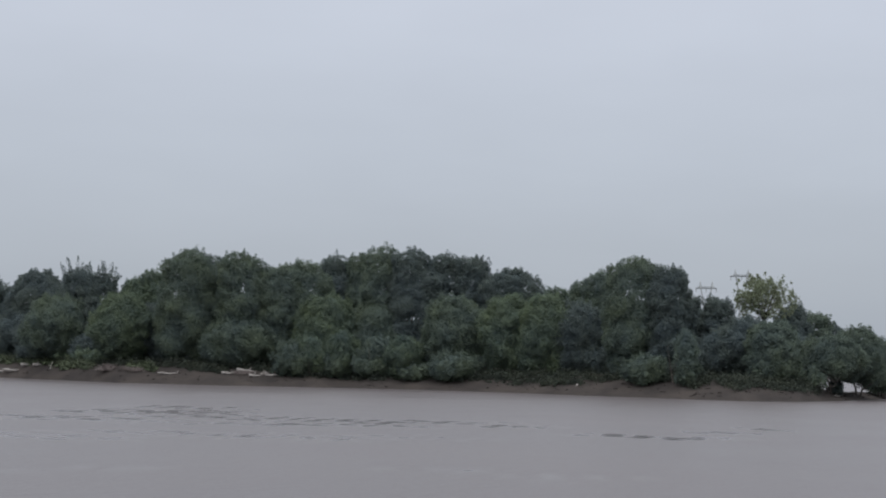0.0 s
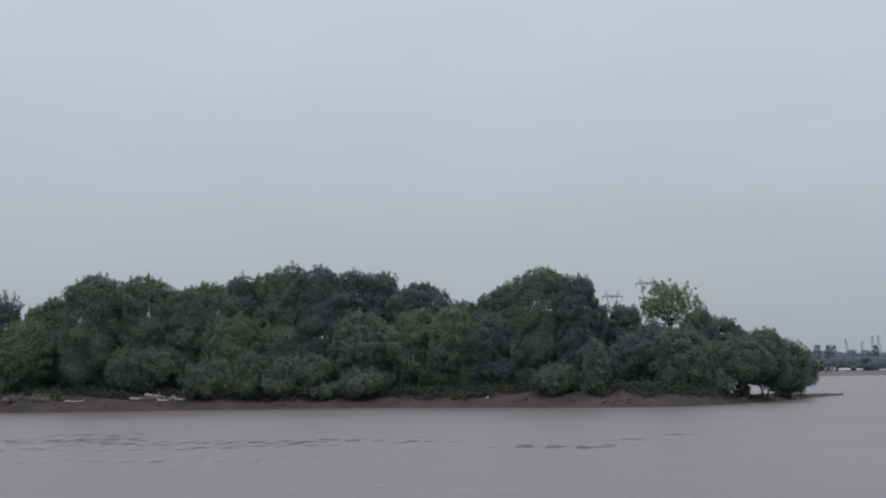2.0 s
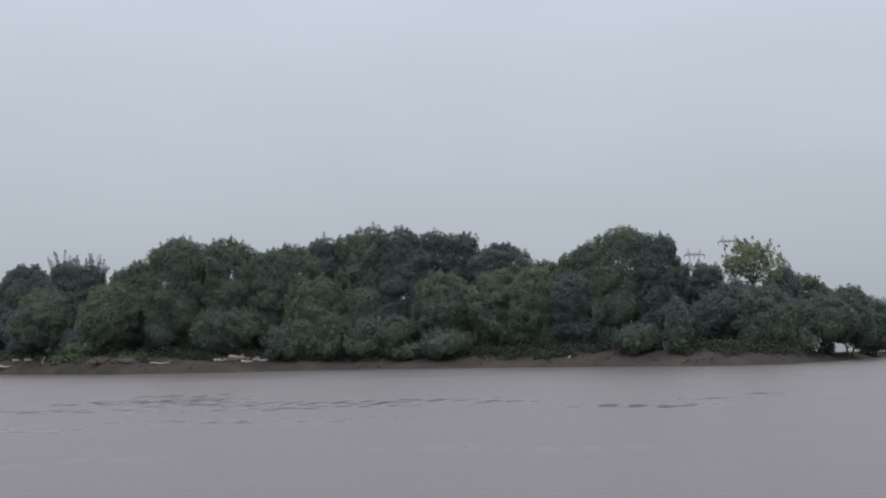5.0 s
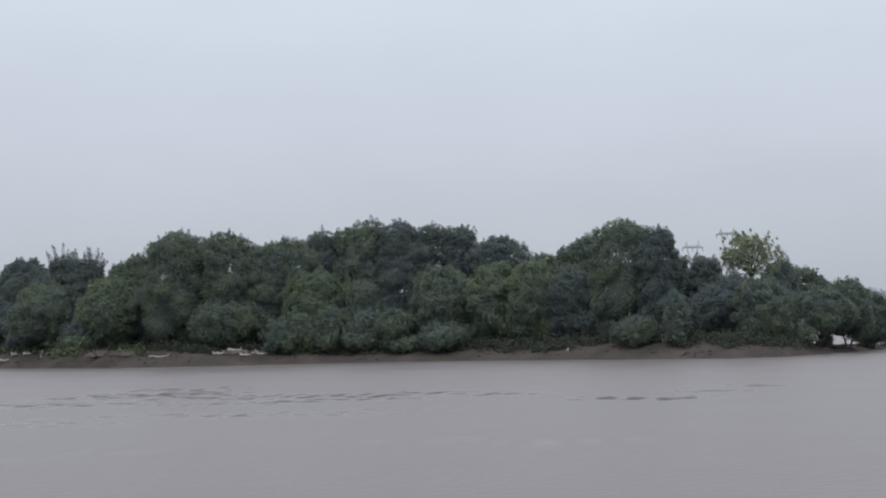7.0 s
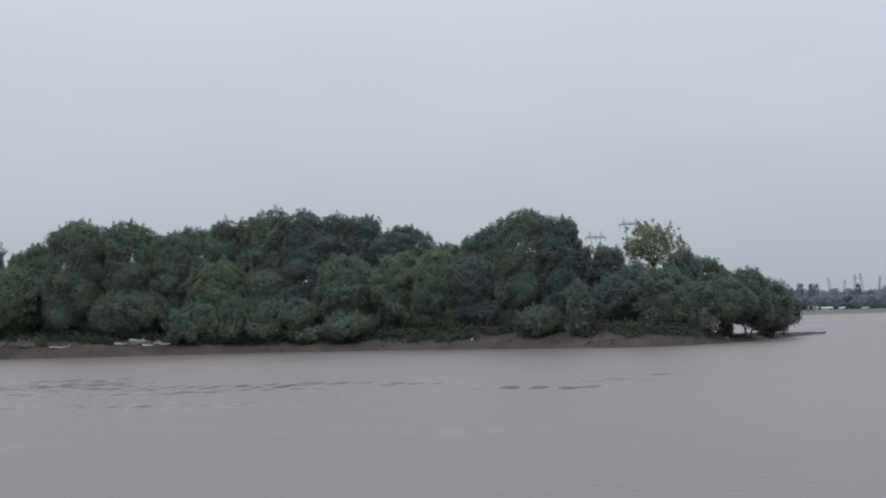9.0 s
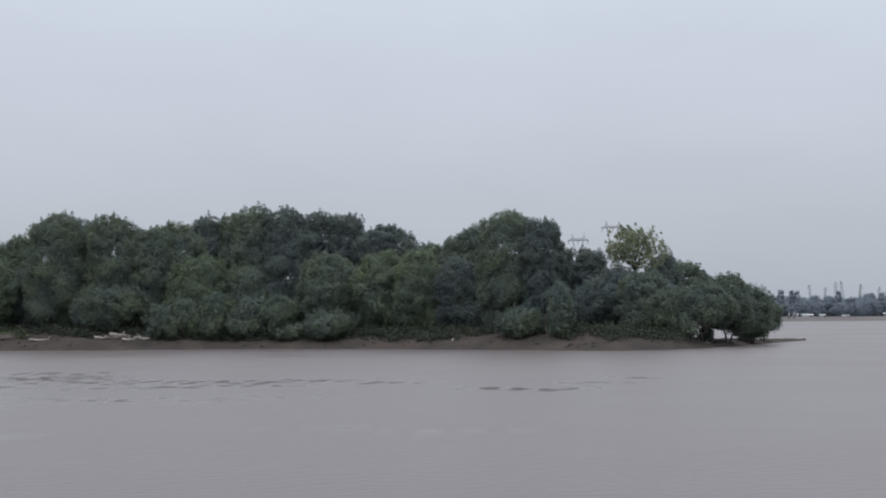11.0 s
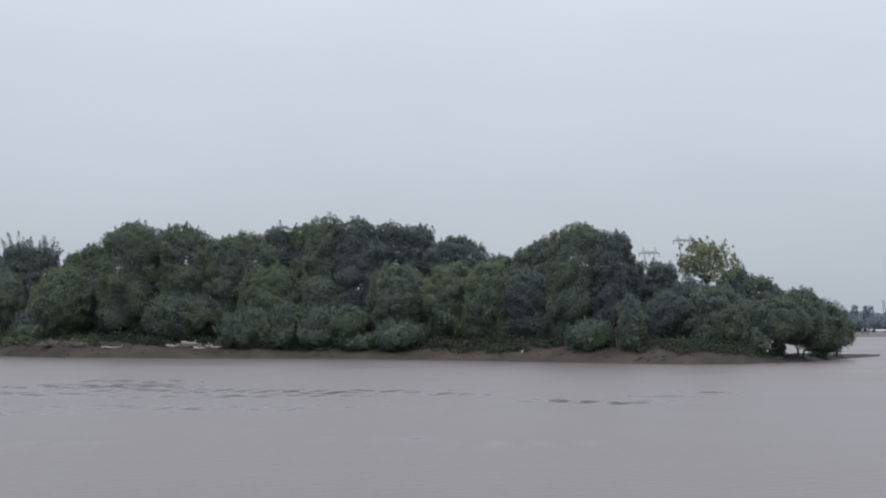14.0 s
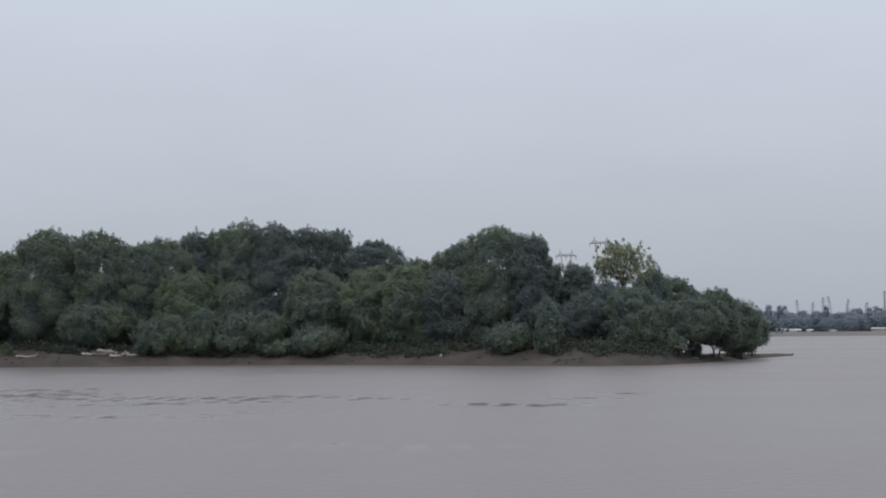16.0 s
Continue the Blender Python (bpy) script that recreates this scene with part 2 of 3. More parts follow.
def river():
    xs = np.unique(np.concatenate([np.linspace(-4500, -60, 30), np.linspace(-60, -38, 16), np.arange(-38, 28, 0.24), np.linspace(28, 60, 20), np.linspace(60, 4500, 30)]).round(3))
    ys = np.unique(np.concatenate([np.linspace(-4500, 0, 12), np.linspace(0, 74, 30), np.arange(74, 136, 0.18), np.linspace(136, 320, 50), np.linspace(320, 1010, 20)]).round(3))
    X, Y = np.meshgrid(xs, ys)
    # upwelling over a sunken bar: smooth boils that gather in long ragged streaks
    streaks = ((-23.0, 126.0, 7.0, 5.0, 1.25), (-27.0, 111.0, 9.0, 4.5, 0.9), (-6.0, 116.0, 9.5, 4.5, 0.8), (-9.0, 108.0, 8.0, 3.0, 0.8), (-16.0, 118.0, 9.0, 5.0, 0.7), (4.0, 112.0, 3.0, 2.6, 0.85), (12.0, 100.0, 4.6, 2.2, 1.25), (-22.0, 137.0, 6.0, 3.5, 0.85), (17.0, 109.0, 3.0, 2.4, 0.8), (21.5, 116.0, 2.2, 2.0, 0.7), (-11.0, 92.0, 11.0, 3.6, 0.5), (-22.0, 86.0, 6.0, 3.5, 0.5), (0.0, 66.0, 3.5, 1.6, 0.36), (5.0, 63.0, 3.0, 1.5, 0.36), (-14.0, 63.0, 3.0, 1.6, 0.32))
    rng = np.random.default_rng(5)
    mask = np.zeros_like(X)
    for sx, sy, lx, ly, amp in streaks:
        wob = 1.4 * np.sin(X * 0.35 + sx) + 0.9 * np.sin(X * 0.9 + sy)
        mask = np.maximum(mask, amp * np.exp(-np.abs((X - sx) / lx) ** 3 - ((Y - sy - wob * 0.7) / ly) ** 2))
    wave, patch = np.zeros_like(X), np.zeros_like(X)
    for _ in range(22):
        k = rng.uniform(2.2, 5.5)
        a = rng.normal(0, 0.35)
        wave += np.sin(k * (np.cos(a) * Y + np.sin(a) * X) + rng.uniform(0, 6.28)) / 4
        kx, ky = rng.uniform(0.3, 4.2), rng.uniform(0.3, 2.0) * rng.choice((-1, 1))
        patch += np.sin(kx * X + ky * Y + rng.uniform(0, 6.28) + np.sin(0.37 * X + rng.uniform(0, 6.28))) / 4.7
    Z = 0.003 * np.minimum(mask * 2, 1) * wave
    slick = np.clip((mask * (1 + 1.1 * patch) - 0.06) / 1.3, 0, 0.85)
    nx, ny = len(xs), len(ys)
    v = np.stack([X, Y, Z], -1).reshape(-1, 3)
    i = (np.arange(ny - 1)[:, None] * nx + np.arange(nx - 1)[None]).ravel()
    me = bpy.data.meshes.new("water")
    q = np.stack([i, i + 1, i + nx + 1, i + nx], -1).astype(np.int32)
    me.vertices.add(len(v))
    me.vertices.foreach_set("co", v.astype(np.float32).ravel())
    me.loops.add(q.size)
    me.loops.foreach_set("vertex_index", q.ravel())
    me.polygons.add(len(q))
    me.polygons.foreach_set("loop_start", np.arange(0, q.size, 4, dtype=np.int32))
    me.polygons.foreach_set("use_smooth", np.ones(len(q), dtype=bool))
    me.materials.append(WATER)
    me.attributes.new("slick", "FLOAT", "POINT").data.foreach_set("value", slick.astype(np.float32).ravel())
    me.update(calc_edges=True)
    tagged(new("water", me), "wide muddy grey-brown river with faint standing ripples", "river", kind="structure")


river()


def island_ground():
    azs = list(np.arange(-40, -20, 1.0)) + list(np.arange(-20, 16.31, 0.12))
    offs = [-5, -2.5, -1, 0, 0.6, 1.2, 1.8, 2.5, 3.2, 4, 4.8, 5.6, 6.5, 7.5, 9, 11, 14, 18, 24, 32, 42, 54, 66, 78, 92]
    v, f = [], []
    for a in azs:
        s, w = shore(a), deep(a)
        for o in offs:
            oo = o if o < 7.5 else 7.5 + (o - 7.5) * max(w + 4 - 7.5, 0.5) / 84.5
            v.append(polar(a, s + oo, ground(a, oo)))
    k = len(offs)
    for i in range(len(azs) - 1):
        for j in range(k - 1):
            f.append((i * k + j, i * k + j + 1, (i + 1) * k + j + 1, (i + 1) * k + j))
    tagged(new("ground", solid("ground", v, f, EARTH, True)), "bare brown mud bank and floor of the wooded island", "island ground", kind="structure")


island_ground()


def far_bank():
    xs = np.linspace(-4500, 4500, 240)
    rows = ((985, -1.0), (990, 0.3), (1000, 1.5), (1010, 2.5), (1016, 2.6), (1060, 2.8), (1400, 3.0), (4500, 3.4))
    v = [(x, y - min(x * x / 2000.0, 150.0) + 1.5 * noise.noise(Vector((x * 0.01, 1.0, 0))), z + (0.3 * noise.noise(Vector((x * 0.05, y * 0.05, 4))) if z > 0.5 else 0)) for x in xs for y, z in rows]
    k = len(rows)
    f = [(i * k + j, i * k + j + 1, (i + 1) * k + j + 1, (i + 1) * k + j) for i in range(len(xs) - 1) for j in range(k - 1)]
    tagged(new("ground_far", solid("ground_far", v, f, FARLAND, True)), "low pale earth bank on the far side of the river", "far bank", kind="structure")


far_bank()


# ---- trees ----
def leaf_cloud(rng, centres, radius, per, size, tall=1.0):
    """Leaf sprays gathered in clumps round the centres; returns (n, 3, 3)."""
    n = len(centres) * per
    c = np.repeat(centres, per, 0)
    r = np.repeat(radius, per)
    d = rng.normal(size=(n, 3))
    d /= np.linalg.norm(d, axis=1, keepdims=True)
    rr = r * np.minimum(np.abs(rng.normal(0, 0.98, n)), 1.6)
    p = c + d * rr[:, None] * np.array((1, 1, tall))
    nrm = d + 0.45 * rng.normal(size=(n, 3)) + np.array((0, 0, 0.6))
    nrm /= np.linalg.norm(nrm, axis=1, keepdims=True)
    u = np.cross(nrm, rng.normal(size=(n, 3)))
    u /= np.linalg.norm(u, axis=1, keepdims=True)
    w = np.cross(nrm, u)
    s = size * rng.uniform(0.6, 1.35, n)[:, None]
    return np.stack([p - u * s - w * s * 0.6, p - u * s + w * s * 0.6, p + u * s], 1)


def dome(rng, n, wide, low, top):
    """Points spread evenly over a dome from low to top, and the way out at each."""
    u = rng.uniform(-1, 1, 4 * n)
    r = np.where(u > -0.2, 1 - (np.clip(u + 0.2, 0, None) / 1.2) ** 2.7, 1 - (np.clip(-u - 0.2, 0, None) / 0.8) ** 2.2 * 0.8)
    r = np.clip(r, 0, 1) ** (1 / 2.2)
    keep = rng.random(4 * n) < 0.25 + 0.75 * r
    u, r = u[keep][:n], r[keep][:n]
    cap = rng.random(len(u)) < 0.16
    u = np.where(cap, 1.0, u)
    r = np.where(cap, 0.62 * rng.random(len(u)) ** 0.5, r)
    u = np.where(cap, 0.985 - 0.16 * r, u)
    a = rng.uniform(0, 2 * math.pi, len(u))
    out = np.stack([r * np.cos(a), r * np.sin(a), u * 0.9], 1)
    p = np.stack([wide * r * np.cos(a), 0.9 * wide * r * np.sin(a), (low + top) / 2 + u * (top - low) / 2], 1)
    return p, out / (np.linalg.norm(out, axis=1, keepdims=True) + 1e-6)


def crown_centres(rng, count, wide, low, top, shell=0.2, lobe=0.40, core_share=0.35):
    """Clump centres of a crown that billows out in lobes."""
    core = np.array((0, 0, low + 0.45 * (top - low)))
    lr = lobe * min(wide, 0.6 * (top - low))
    span = max(top - low - 2 * lr, 0.3 * (top - low))
    nl = max(5, int(2.2 * (wide / lr) * (top - low) / (2 * lr)))
    lc, lo = dome(rng, nl, max(wide - lr * 0.62, 0.25 * wide), (low + top - span) / 2, (low + top + span) / 2)
    nl = len(lc)
    pick = rng.integers(0, nl, count)
    d = rng.normal(size=(count, 3)) + 0.9 * lo[pick] + np.array((0, 0, 0.35))
    d /= np.linalg.norm(d, axis=1, keepdims=True)
    lsz = lr * rng.uniform(0.75, 1.2, nl)
    p = lc[pick] + d * lsz[pick][:, None] * (1 - shell * rng.random(count)[:, None])
    q, _ = dome(rng, count, wide * 0.93, low, top - 0.35)
    n = int(0.5 * count)
    p[:n] = q[:n] if len(q) >= n else p[:n]
    k = int(core_share * count)
    c, _ = dome(rng, max(k, 1), wide * 0.7, low + 0.08 * (top - low), top - 0.12 * (top - low))
    c = core + (c - core) * rng.uniform(0.25, 1.0, (len(c), 1)) ** 0.6
    p[:, 2] = np.minimum(p[:, 2], top)
    high = (p[:, 2] > low + 0.62 * (top - low)) & (rng.random(count) < 0.30)
    p[high] += (p[high] - core) / (np.linalg.norm(p[high] - core, axis=1, keepdims=True) + 1e-6) * rng.uniform(0.2, 1.1, (int(high.sum()), 1))
    thin = np.where(high, 0.55, 1.0)
    p, thin = np.concatenate([p, c]), np.concatenate([thin, np.full(len(c), 1.15)])
    count = len(p)
    keep = (p[:, 1] < 0.25 * wide) | (rng.random(count) < 0.25)
    return p[keep], thin[keep]


def leaves_on(rng, p, nrm, size, scatter):
    """Leaf sprays lying along a surface: points, their outward normals."""
    n = len(p)
    nrm = nrm + scatter * rng.normal(size=(n, 3))
    nrm /= np.linalg.norm(nrm, axis=1, keepdims=True) + 1e-6
    u = np.cross(nrm, rng.normal(size=(n, 3)))
    u /= np.linalg.norm(u, axis=1, keepdims=True) + 1e-6
    w = np.cross(nrm, u)
    s = size * rng.uniform(0.6, 1.35, n)[:, None]
    return np.stack([p - u * s - w * s * 0.6, p - u * s + w * s * 0.6, p + u * s], 1)


def billow(rng, wide, low, top, lobe=0.42, size=0.12, cover=1.6, tufts=1.0, smooth=0.2, tuft_long=1.0, tuft_from=0.58):
    """A closed crown: leafy lobes heaped into a dome, with upright tufts along its upper rim."""
    high = top - low
    lr = min(max(lobe * wide, 0.7), 2.3, 0.42 * high)
    span_lo, span_hi = low + 0.7 * lr, top - 0.95 * lr
    area = 4 * math.pi * (wide * wide + wide * high) / 3
    nl = max(6, int(1.6 * area / (math.pi * lr * lr)))
    lc, _ = dome(rng, nl, max(wide - 0.9 * lr, 0.2 * wide), span_lo, max(span_hi, span_lo + 0.2))
    lc = np.concatenate([lc, [(0.15 * wide, 0, span_hi), (-0.3 * wide, -0.1 * wide, span_hi - 0.15 * lr)], [(0, 0, low + 0.5 * high)]])
    lsz = lr * rng.uniform(0.6, 1.12, len(lc))
    rad = np.stack([lsz, lsz, lsz * rng.uniform(0.75, 1.0, len(lc))], 1)
    rad[-1] = (0.86 * wide, 0.86 * wide, 0.46 * high)
    lsz[-1] = 0.8 * wide
    per = (cover * 4 * math.pi * lsz ** 2 / (1.2 * size * size)).astype(int)
    own = np.repeat(np.arange(len(lc)), per)
    d = rng.normal(size=(len(own), 3))
    d /= np.linalg.norm(d, axis=1, keepdims=True)
    p = lc[own] + d * rad[own]
    nrm = d / rad[own]
    nrm /= np.linalg.norm(nrm, axis=1, keepdims=True)
    keep = (p[:, 1] < 0.1 * wide) | (rng.random(len(p)) < 0.3)
    keep &= (p[:, 2] > low - 0.2) & ((nrm[:, 1] < 0.35) | (rng.random(len(p)) < 0.3))
    for k in range(len(lc)):
        q = (p - lc[k]) / (rad[k] * 0.93)
        keep &= ((q * q).sum(1) > 1.0) | (own == k)
    p, nrm = p[keep], nrm[keep]
    # sprigs: small swells of the leaf surface, and looser leaves over it
    swell = np.zeros(len(p))
    for _ in range(9):
        k = rng.normal(size=3)
        k *= rng.uniform(1.6, 5.0) / np.linalg.norm(k)
        swell += np.sin(p @ k + rng.uniform(0, 6.28)) / 3
    p = p + nrm * (smooth * swell + smooth * 0.8 * np.clip(rng.normal(size=len(p)), -2, 1.6))[:, None]
    out = [leaves_on(rng, p, nrm + np.array((0, 0, 0.3)), size, 0.5)]
    # upright tufts
    if tufts:
        cand = np.flatnonzero((p[:, 2] > low + tuft_from * high) & (nrm[:, 2] > -0.1))
        n = int(tufts * len(cand) * 1.2 * size * size / cover / 1.35)
        if n:
            pick = rng.choice(cand, n, replace=False)
            way = nrm[pick] * 0.6 + np.array((0, 0, 0.8))
            way /= np.linalg.norm(way, axis=1, keepdims=True)
            long_, thick = rng.uniform(0.4, 0.85, n) * tuft_long, rng.uniform(0.28, 0.46, n)
            m = int(90 * max(1.0, 0.7 * tuft_long))
            e = rng.normal(size=(n * m, 3))
            e /= np.linalg.norm(e, axis=1, keepdims=True)
            t = rng.uniform(-0.5, 1.0, n * m)
            w2 = np.repeat(way, m, 0)
            c2 = np.repeat(p[pick], m, 0) + w2 * (t * np.repeat(long_, m))[:, None]
            r2 = np.repeat(thick, m) * np.sqrt(np.clip(1.05 - np.clip(t, 0, 1) ** 2, 0, 1))
            out.append(leaves_on(rng, c2 + e * r2[:, None], e + 0.4 * w2, 0.095, 0.35))
    # coarse foliage inside, so that no sky shows through the heart of the crown
    core = np.array((0, 0, low + 0.5 * high))
    q = core + (p[::8] - core) * 0.88
    out.append(leaves_on(rng, q, nrm[::8], 0.42, 0.4))
    return np.concatenate(out), p


def skeleton(rng, centres, base_r, fork, stems=1, limbs=9, spread=0.4):
    """Trunk and limbs that reach into the crown."""
    pieces = []
    top = centres[:, 2].max()
    for s in range(stems):
        off = Vector((rng.normal(0, spread), rng.normal(0, spread), 0)) if stems > 1 else Vector((0, 0, 0))
        bend = Vector((rng.normal(0, 0.3), rng.normal(0, 0.3), 0)) + off * 1.6
        path = [off * 0.4 + Vector((0, 0, -0.6)), off * 0.4 + bend * 0.3 + Vector((0, 0, fork * 0.5)), off + bend + Vector((0, 0, fork)), off + bend * 1.6 + Vector((0, 0, fork + 0.75 * (top - fork)))]
        pieces.append(tube(path, [base_r * 1.15, base_r * 0.9, base_r * 0.7, base_r * 0.12]))
        for k in range(limbs):
            c = Vector(centres[int(rng.integers(len(centres)))])
            t0 = rng.uniform(0.0, 0.5)
            a = path[2].lerp(path[3], t0)
            mid = a.lerp(c, 0.55) + Vector((0, 0, 0.08 * (c - a).length))
            r = base_r * rng.uniform(0.28, 0.45) * (1 - t0)
            pieces.append(tube([a, mid, c], [r, r * 0.6, r * 0.15], 5))
    return joined(pieces)


COUNT = [100]


def plant(name, az, d):
    """The root of a plant at a bearing and distance, and the height of its foot."""
    z0 = ground(az, d - shore(az))
    root = new(name)
    root.matrix_basis = Matrix.Translation(polar(az, d, z0)) @ Matrix.Rotation(radians(-az), 4, "Z")
    return root, z0, np.random.default_rng(int(abs(az) * 100) * 1000 + int(d) + int(7 * abs(az) + 0.3 * d))


def grow(name, category, label, az, d, top, wide, low, leaf, fork, lobe=0.42, size=0.12, cover=1.6, tufts=1.0, smooth=0.2, tuft_long=1.0, tuft_from=0.58, stems=1, limbs=8, base_r=None, group=""):
    """One closed tree or bush; top and low are the heights of its crown over the water."""
    root, z0, rng = plant(name, az, d)
    leaves, shell = billow(rng, wide, max(low - z0, 0.15), top - z0 - 0.32 * min(tufts, 1.0) * tuft_long, lobe, size, cover, tufts, smooth, tuft_long, tuft_from)
    v, f = skeleton(rng, shell[::23] * np.array((0.9, 0.9, 0.97)), base_r or 0.02 * (top - z0) + 0.05, max(fork - z0, 0.3), stems, limbs)
    part("trunk", solid("trunk", v, f, BARK, True), root, "grey-brown trunk with limbs")
    part("crown", sprays("crown", leaves, LEAVES[leaf]), root)
    return tagged(root, label, category, group)


def grow_open(name, category, label, az, d, top, wide, low, leaf, fork, per, clump, size, cover, core, tall, limbs, base_r=None, group=""):
    """One open tree, its leaves in separate clumps at the ends of the limbs."""
    root, z0, rng = plant(name, az, d)
    t, lo = top - z0 - clump * 0.55, max(low - z0, 0.25)
    area = 4 * math.pi * (wide * wide + wide * (t - lo)) / 3
    centres, thick = crown_centres(rng, max(12, int(cover * area / (math.pi * clump * clump))), wide - clump * 0.5, lo, t, 0.4, 0.4, core)
    v, f = skeleton(rng, centres, base_r or 0.02 * (top - z0) + 0.05, max(fork - z0, 0.3), 1, limbs)
    part("trunk", solid("trunk", v, f, BARK, True), root, "grey-brown trunk with limbs")
    leaves = leaf_cloud(rng, centres, clump * rng.uniform(0.7, 1.3, len(centres)) * np.minimum(thick, 1.0), per, size, tall)
    part("crown", sprays("crown", leaves, LEAVES[leaf]), root)
    return tagged(root, label, category, group)


TONE = {"dark": "dark green", "mid": "mid green", "light": "fresh bright green", "pale": "yellowing pale green"}


def cottonwood(az, d, top, wide, low, leaf, sparse=False, airy=False, rank="back"):
    if sparse:
        grow("cottonwood_tree", "tree", "tall thin dark cottonwood with ragged upright tufts", az, d, top, wide * 1.25, low - 6, leaf, low - 3, lobe=0.36, tufts=0.8, tuft_long=3.0, tuft_from=0.66, limbs=12, group="island trees")
    elif airy:
        grow_open("cottonwood_tree", "tree", "open yellowing tree with sky showing through its crown", az, d, top, wide, low, leaf, low - 0.8, 34, 0.29, 0.12, 0.46, 0.7, 1.3, 40, 0.26, group="island trees")
    elif rank == "inner":
        grow("broadleaf_tree", "tree", "shaded dark green tree inside the island wood", az, d, top, wide, low, leaf, low + 0.5, size=0.34, cover=2.0, tufts=0, group="island trees")
    elif rank == "front":
        grow("cottonwood_tree", "tree", "big " + TONE[leaf] + " cottonwood leafed from crown to bank", az, d, top, wide * 1.2, low, leaf, low + 1.5, lobe=0.46, group="island trees")
    elif rank == "middle":
        grow("broadleaf_tree", "tree", "rounded " + TONE[leaf] + " tree in the wood's edge", az, d, top, wide * 1.18, low, leaf, low + 0.5, tufts=0.9, smooth=0.38, tuft_from=0.25, group="island trees")
    else:
        grow("cottonwood_tree", "tree", "tall " + TONE[leaf] + " cottonwood with a knobbly domed crown", az, d, top, wide * 1.25, low - 3.0, leaf, low, group="island trees")


def bush(az, d, top, wide, low, leaf):
    grow("bush", "bush", "dense " + TONE[leaf] + " bush rooted on the mud bank", az, d, top, wide * 1.1, low, leaf, low + 0.3, lobe=0.5, tufts=1.0, smooth=0.34, tuft_long=1.2, tuft_from=0.15, stems=3, limbs=3, base_r=0.06, group="bank bushes")


def willow(az, d, top, wide, low, leaf):
    grow("willow_tree", "tree", "spreading " + TONE[leaf] + " willow leaning over the island's tip", az, d, top, wide * 1.15, low, leaf, low + 0.4, tufts=1.1, smooth=0.32, tuft_long=1.1, tuft_from=0.2, stems=2, limbs=6, base_r=0.15, group="island trees")


cottonwood(-17.74, 314, 18.7, 6.4, 9.3, "dark")
cottonwood(-16.30, 308, 19.2, 5.6, 9.0, "dark")
cottonwood(-14.20, 297, 18.8, 5.0, 8.7, "dark")
cottonwood(-12.96, 282, 19.0, 2.5, 10.2, "dark", sparse=True)
cottonwood(-12.54, 279, 17.9, 1.9, 10.1, "dark", sparse=True)
cottonwood(-12.10, 275, 18.2, 2.1, 9.9, "dark", sparse=True)
cottonwood(-10.85, 273, 17.1, 3.0, 7.9, "light")
cottonwood(-8.42, 268, 20.5, 3.7, 7.6, "dark")
cottonwood(-10.34, 272, 18.2, 2.4, 7.9, "light")
cottonwood(-9.24, 258, 20.3, 4.4, 2.2, "mid", rank="front")
cottonwood(-7.35, 255, 20.5, 4.0, 2.6, "mid", rank="front")
cottonwood(-5.97, 254, 18.8, 3.6, 2.2, "mid", rank="front")
cottonwood(-5.10, 254, 19.3, 3.6, 1.9, "mid", rank="front")
cottonwood(-4.17, 264, 20.8, 2.7, 7.1, "dark")
cottonwood(-3.33, 263, 21.1, 2.3, 7.0, "mid")
cottonwood(-2.55, 251, 21.7, 2.9, 3.3, "mid", rank="front")
cottonwood(-1.52, 250, 21.4, 3.8, 1.4, "dark", rank="front")
cottonwood(-0.35, 259, 21.5, 2.9, 6.6, "dark")
cottonwood(0.59, 256, 20.7, 2.5, 6.5, "dark")
cottonwood(-6.64, 266, 18.2, 2.9, 7.4, "dark")
cottonwood(1.95, 253, 19.1, 4.5, 6.3, "dark")
cottonwood(3.51, 247, 15.8, 2.2, 6.1, "mid")
cottonwood(4.29, 244, 16.6, 1.8, 6.0, "mid")
cottonwood(4.98, 243, 17.9, 2.8, 5.9, "mid")
cottonwood(6.17, 228, 19.2, 4.2, 1.9, "mid", rank="front")
cottonwood(7.40, 225, 17.8, 2.9, 1.9, "dark", rank="front")
cottonwood(8.11, 234, 14.2, 1.1, 4.7, "dark")
cottonwood(9.01, 232, 14.1, 2.1, 4.6, "dark")
cottonwood(10.61, 226, 16.5, 4.2, 10.7, "pale", airy=True)
cottonwood(11.51, 234, 13.2, 2.2, 5.1, "dark")
cottonwood(12.25, 239, 12.2, 2.0, 6.4, "mid")
cottonwood(12.81, 244, 10.8, 1.5, 6.6, "dark")
willow(13.62, 233, 10.0, 3.3, 1.9, "mid")
willow(14.35, 244, 8.8, 2.5, 0.9, "mid")
willow(14.85, 254, 7.2, 2.3, 2.0, "mid")
cottonwood(-16.50, 301, 14.2, 6.1, 1.7, "dark", rank="middle")
cottonwood(-14.87, 293, 10.5, 4.9, 1.6, "dark", rank="middle")
cottonwood(-13.48, 277, 13.8, 4.9, 1.5, "mid", rank="middle")
cottonwood(-11.43, 261, 13.3, 4.3, 1.7, "light", rank="middle")
cottonwood(-10.11, 263, 12.4, 3.9, 1.6, "dark", rank="middle")
cottonwood(-7.34, 253, 9.9, 5.2, 1.3, "mid", rank="middle")
cottonwood(-4.43, 251, 14.0, 4.5, 1.3, "light", rank="middle")
cottonwood(-2.68, 250, 12.9, 3.9, 1.2, "mid", rank="middle")
cottonwood(0.00, 245, 13.7, 4.5, 0.9, "mid", rank="middle")
cottonwood(1.83, 240, 14.1, 3.6, 1.5, "light", rank="middle")
cottonwood(3.10, 236, 14.2, 3.4, 1.4, "light", rank="middle")
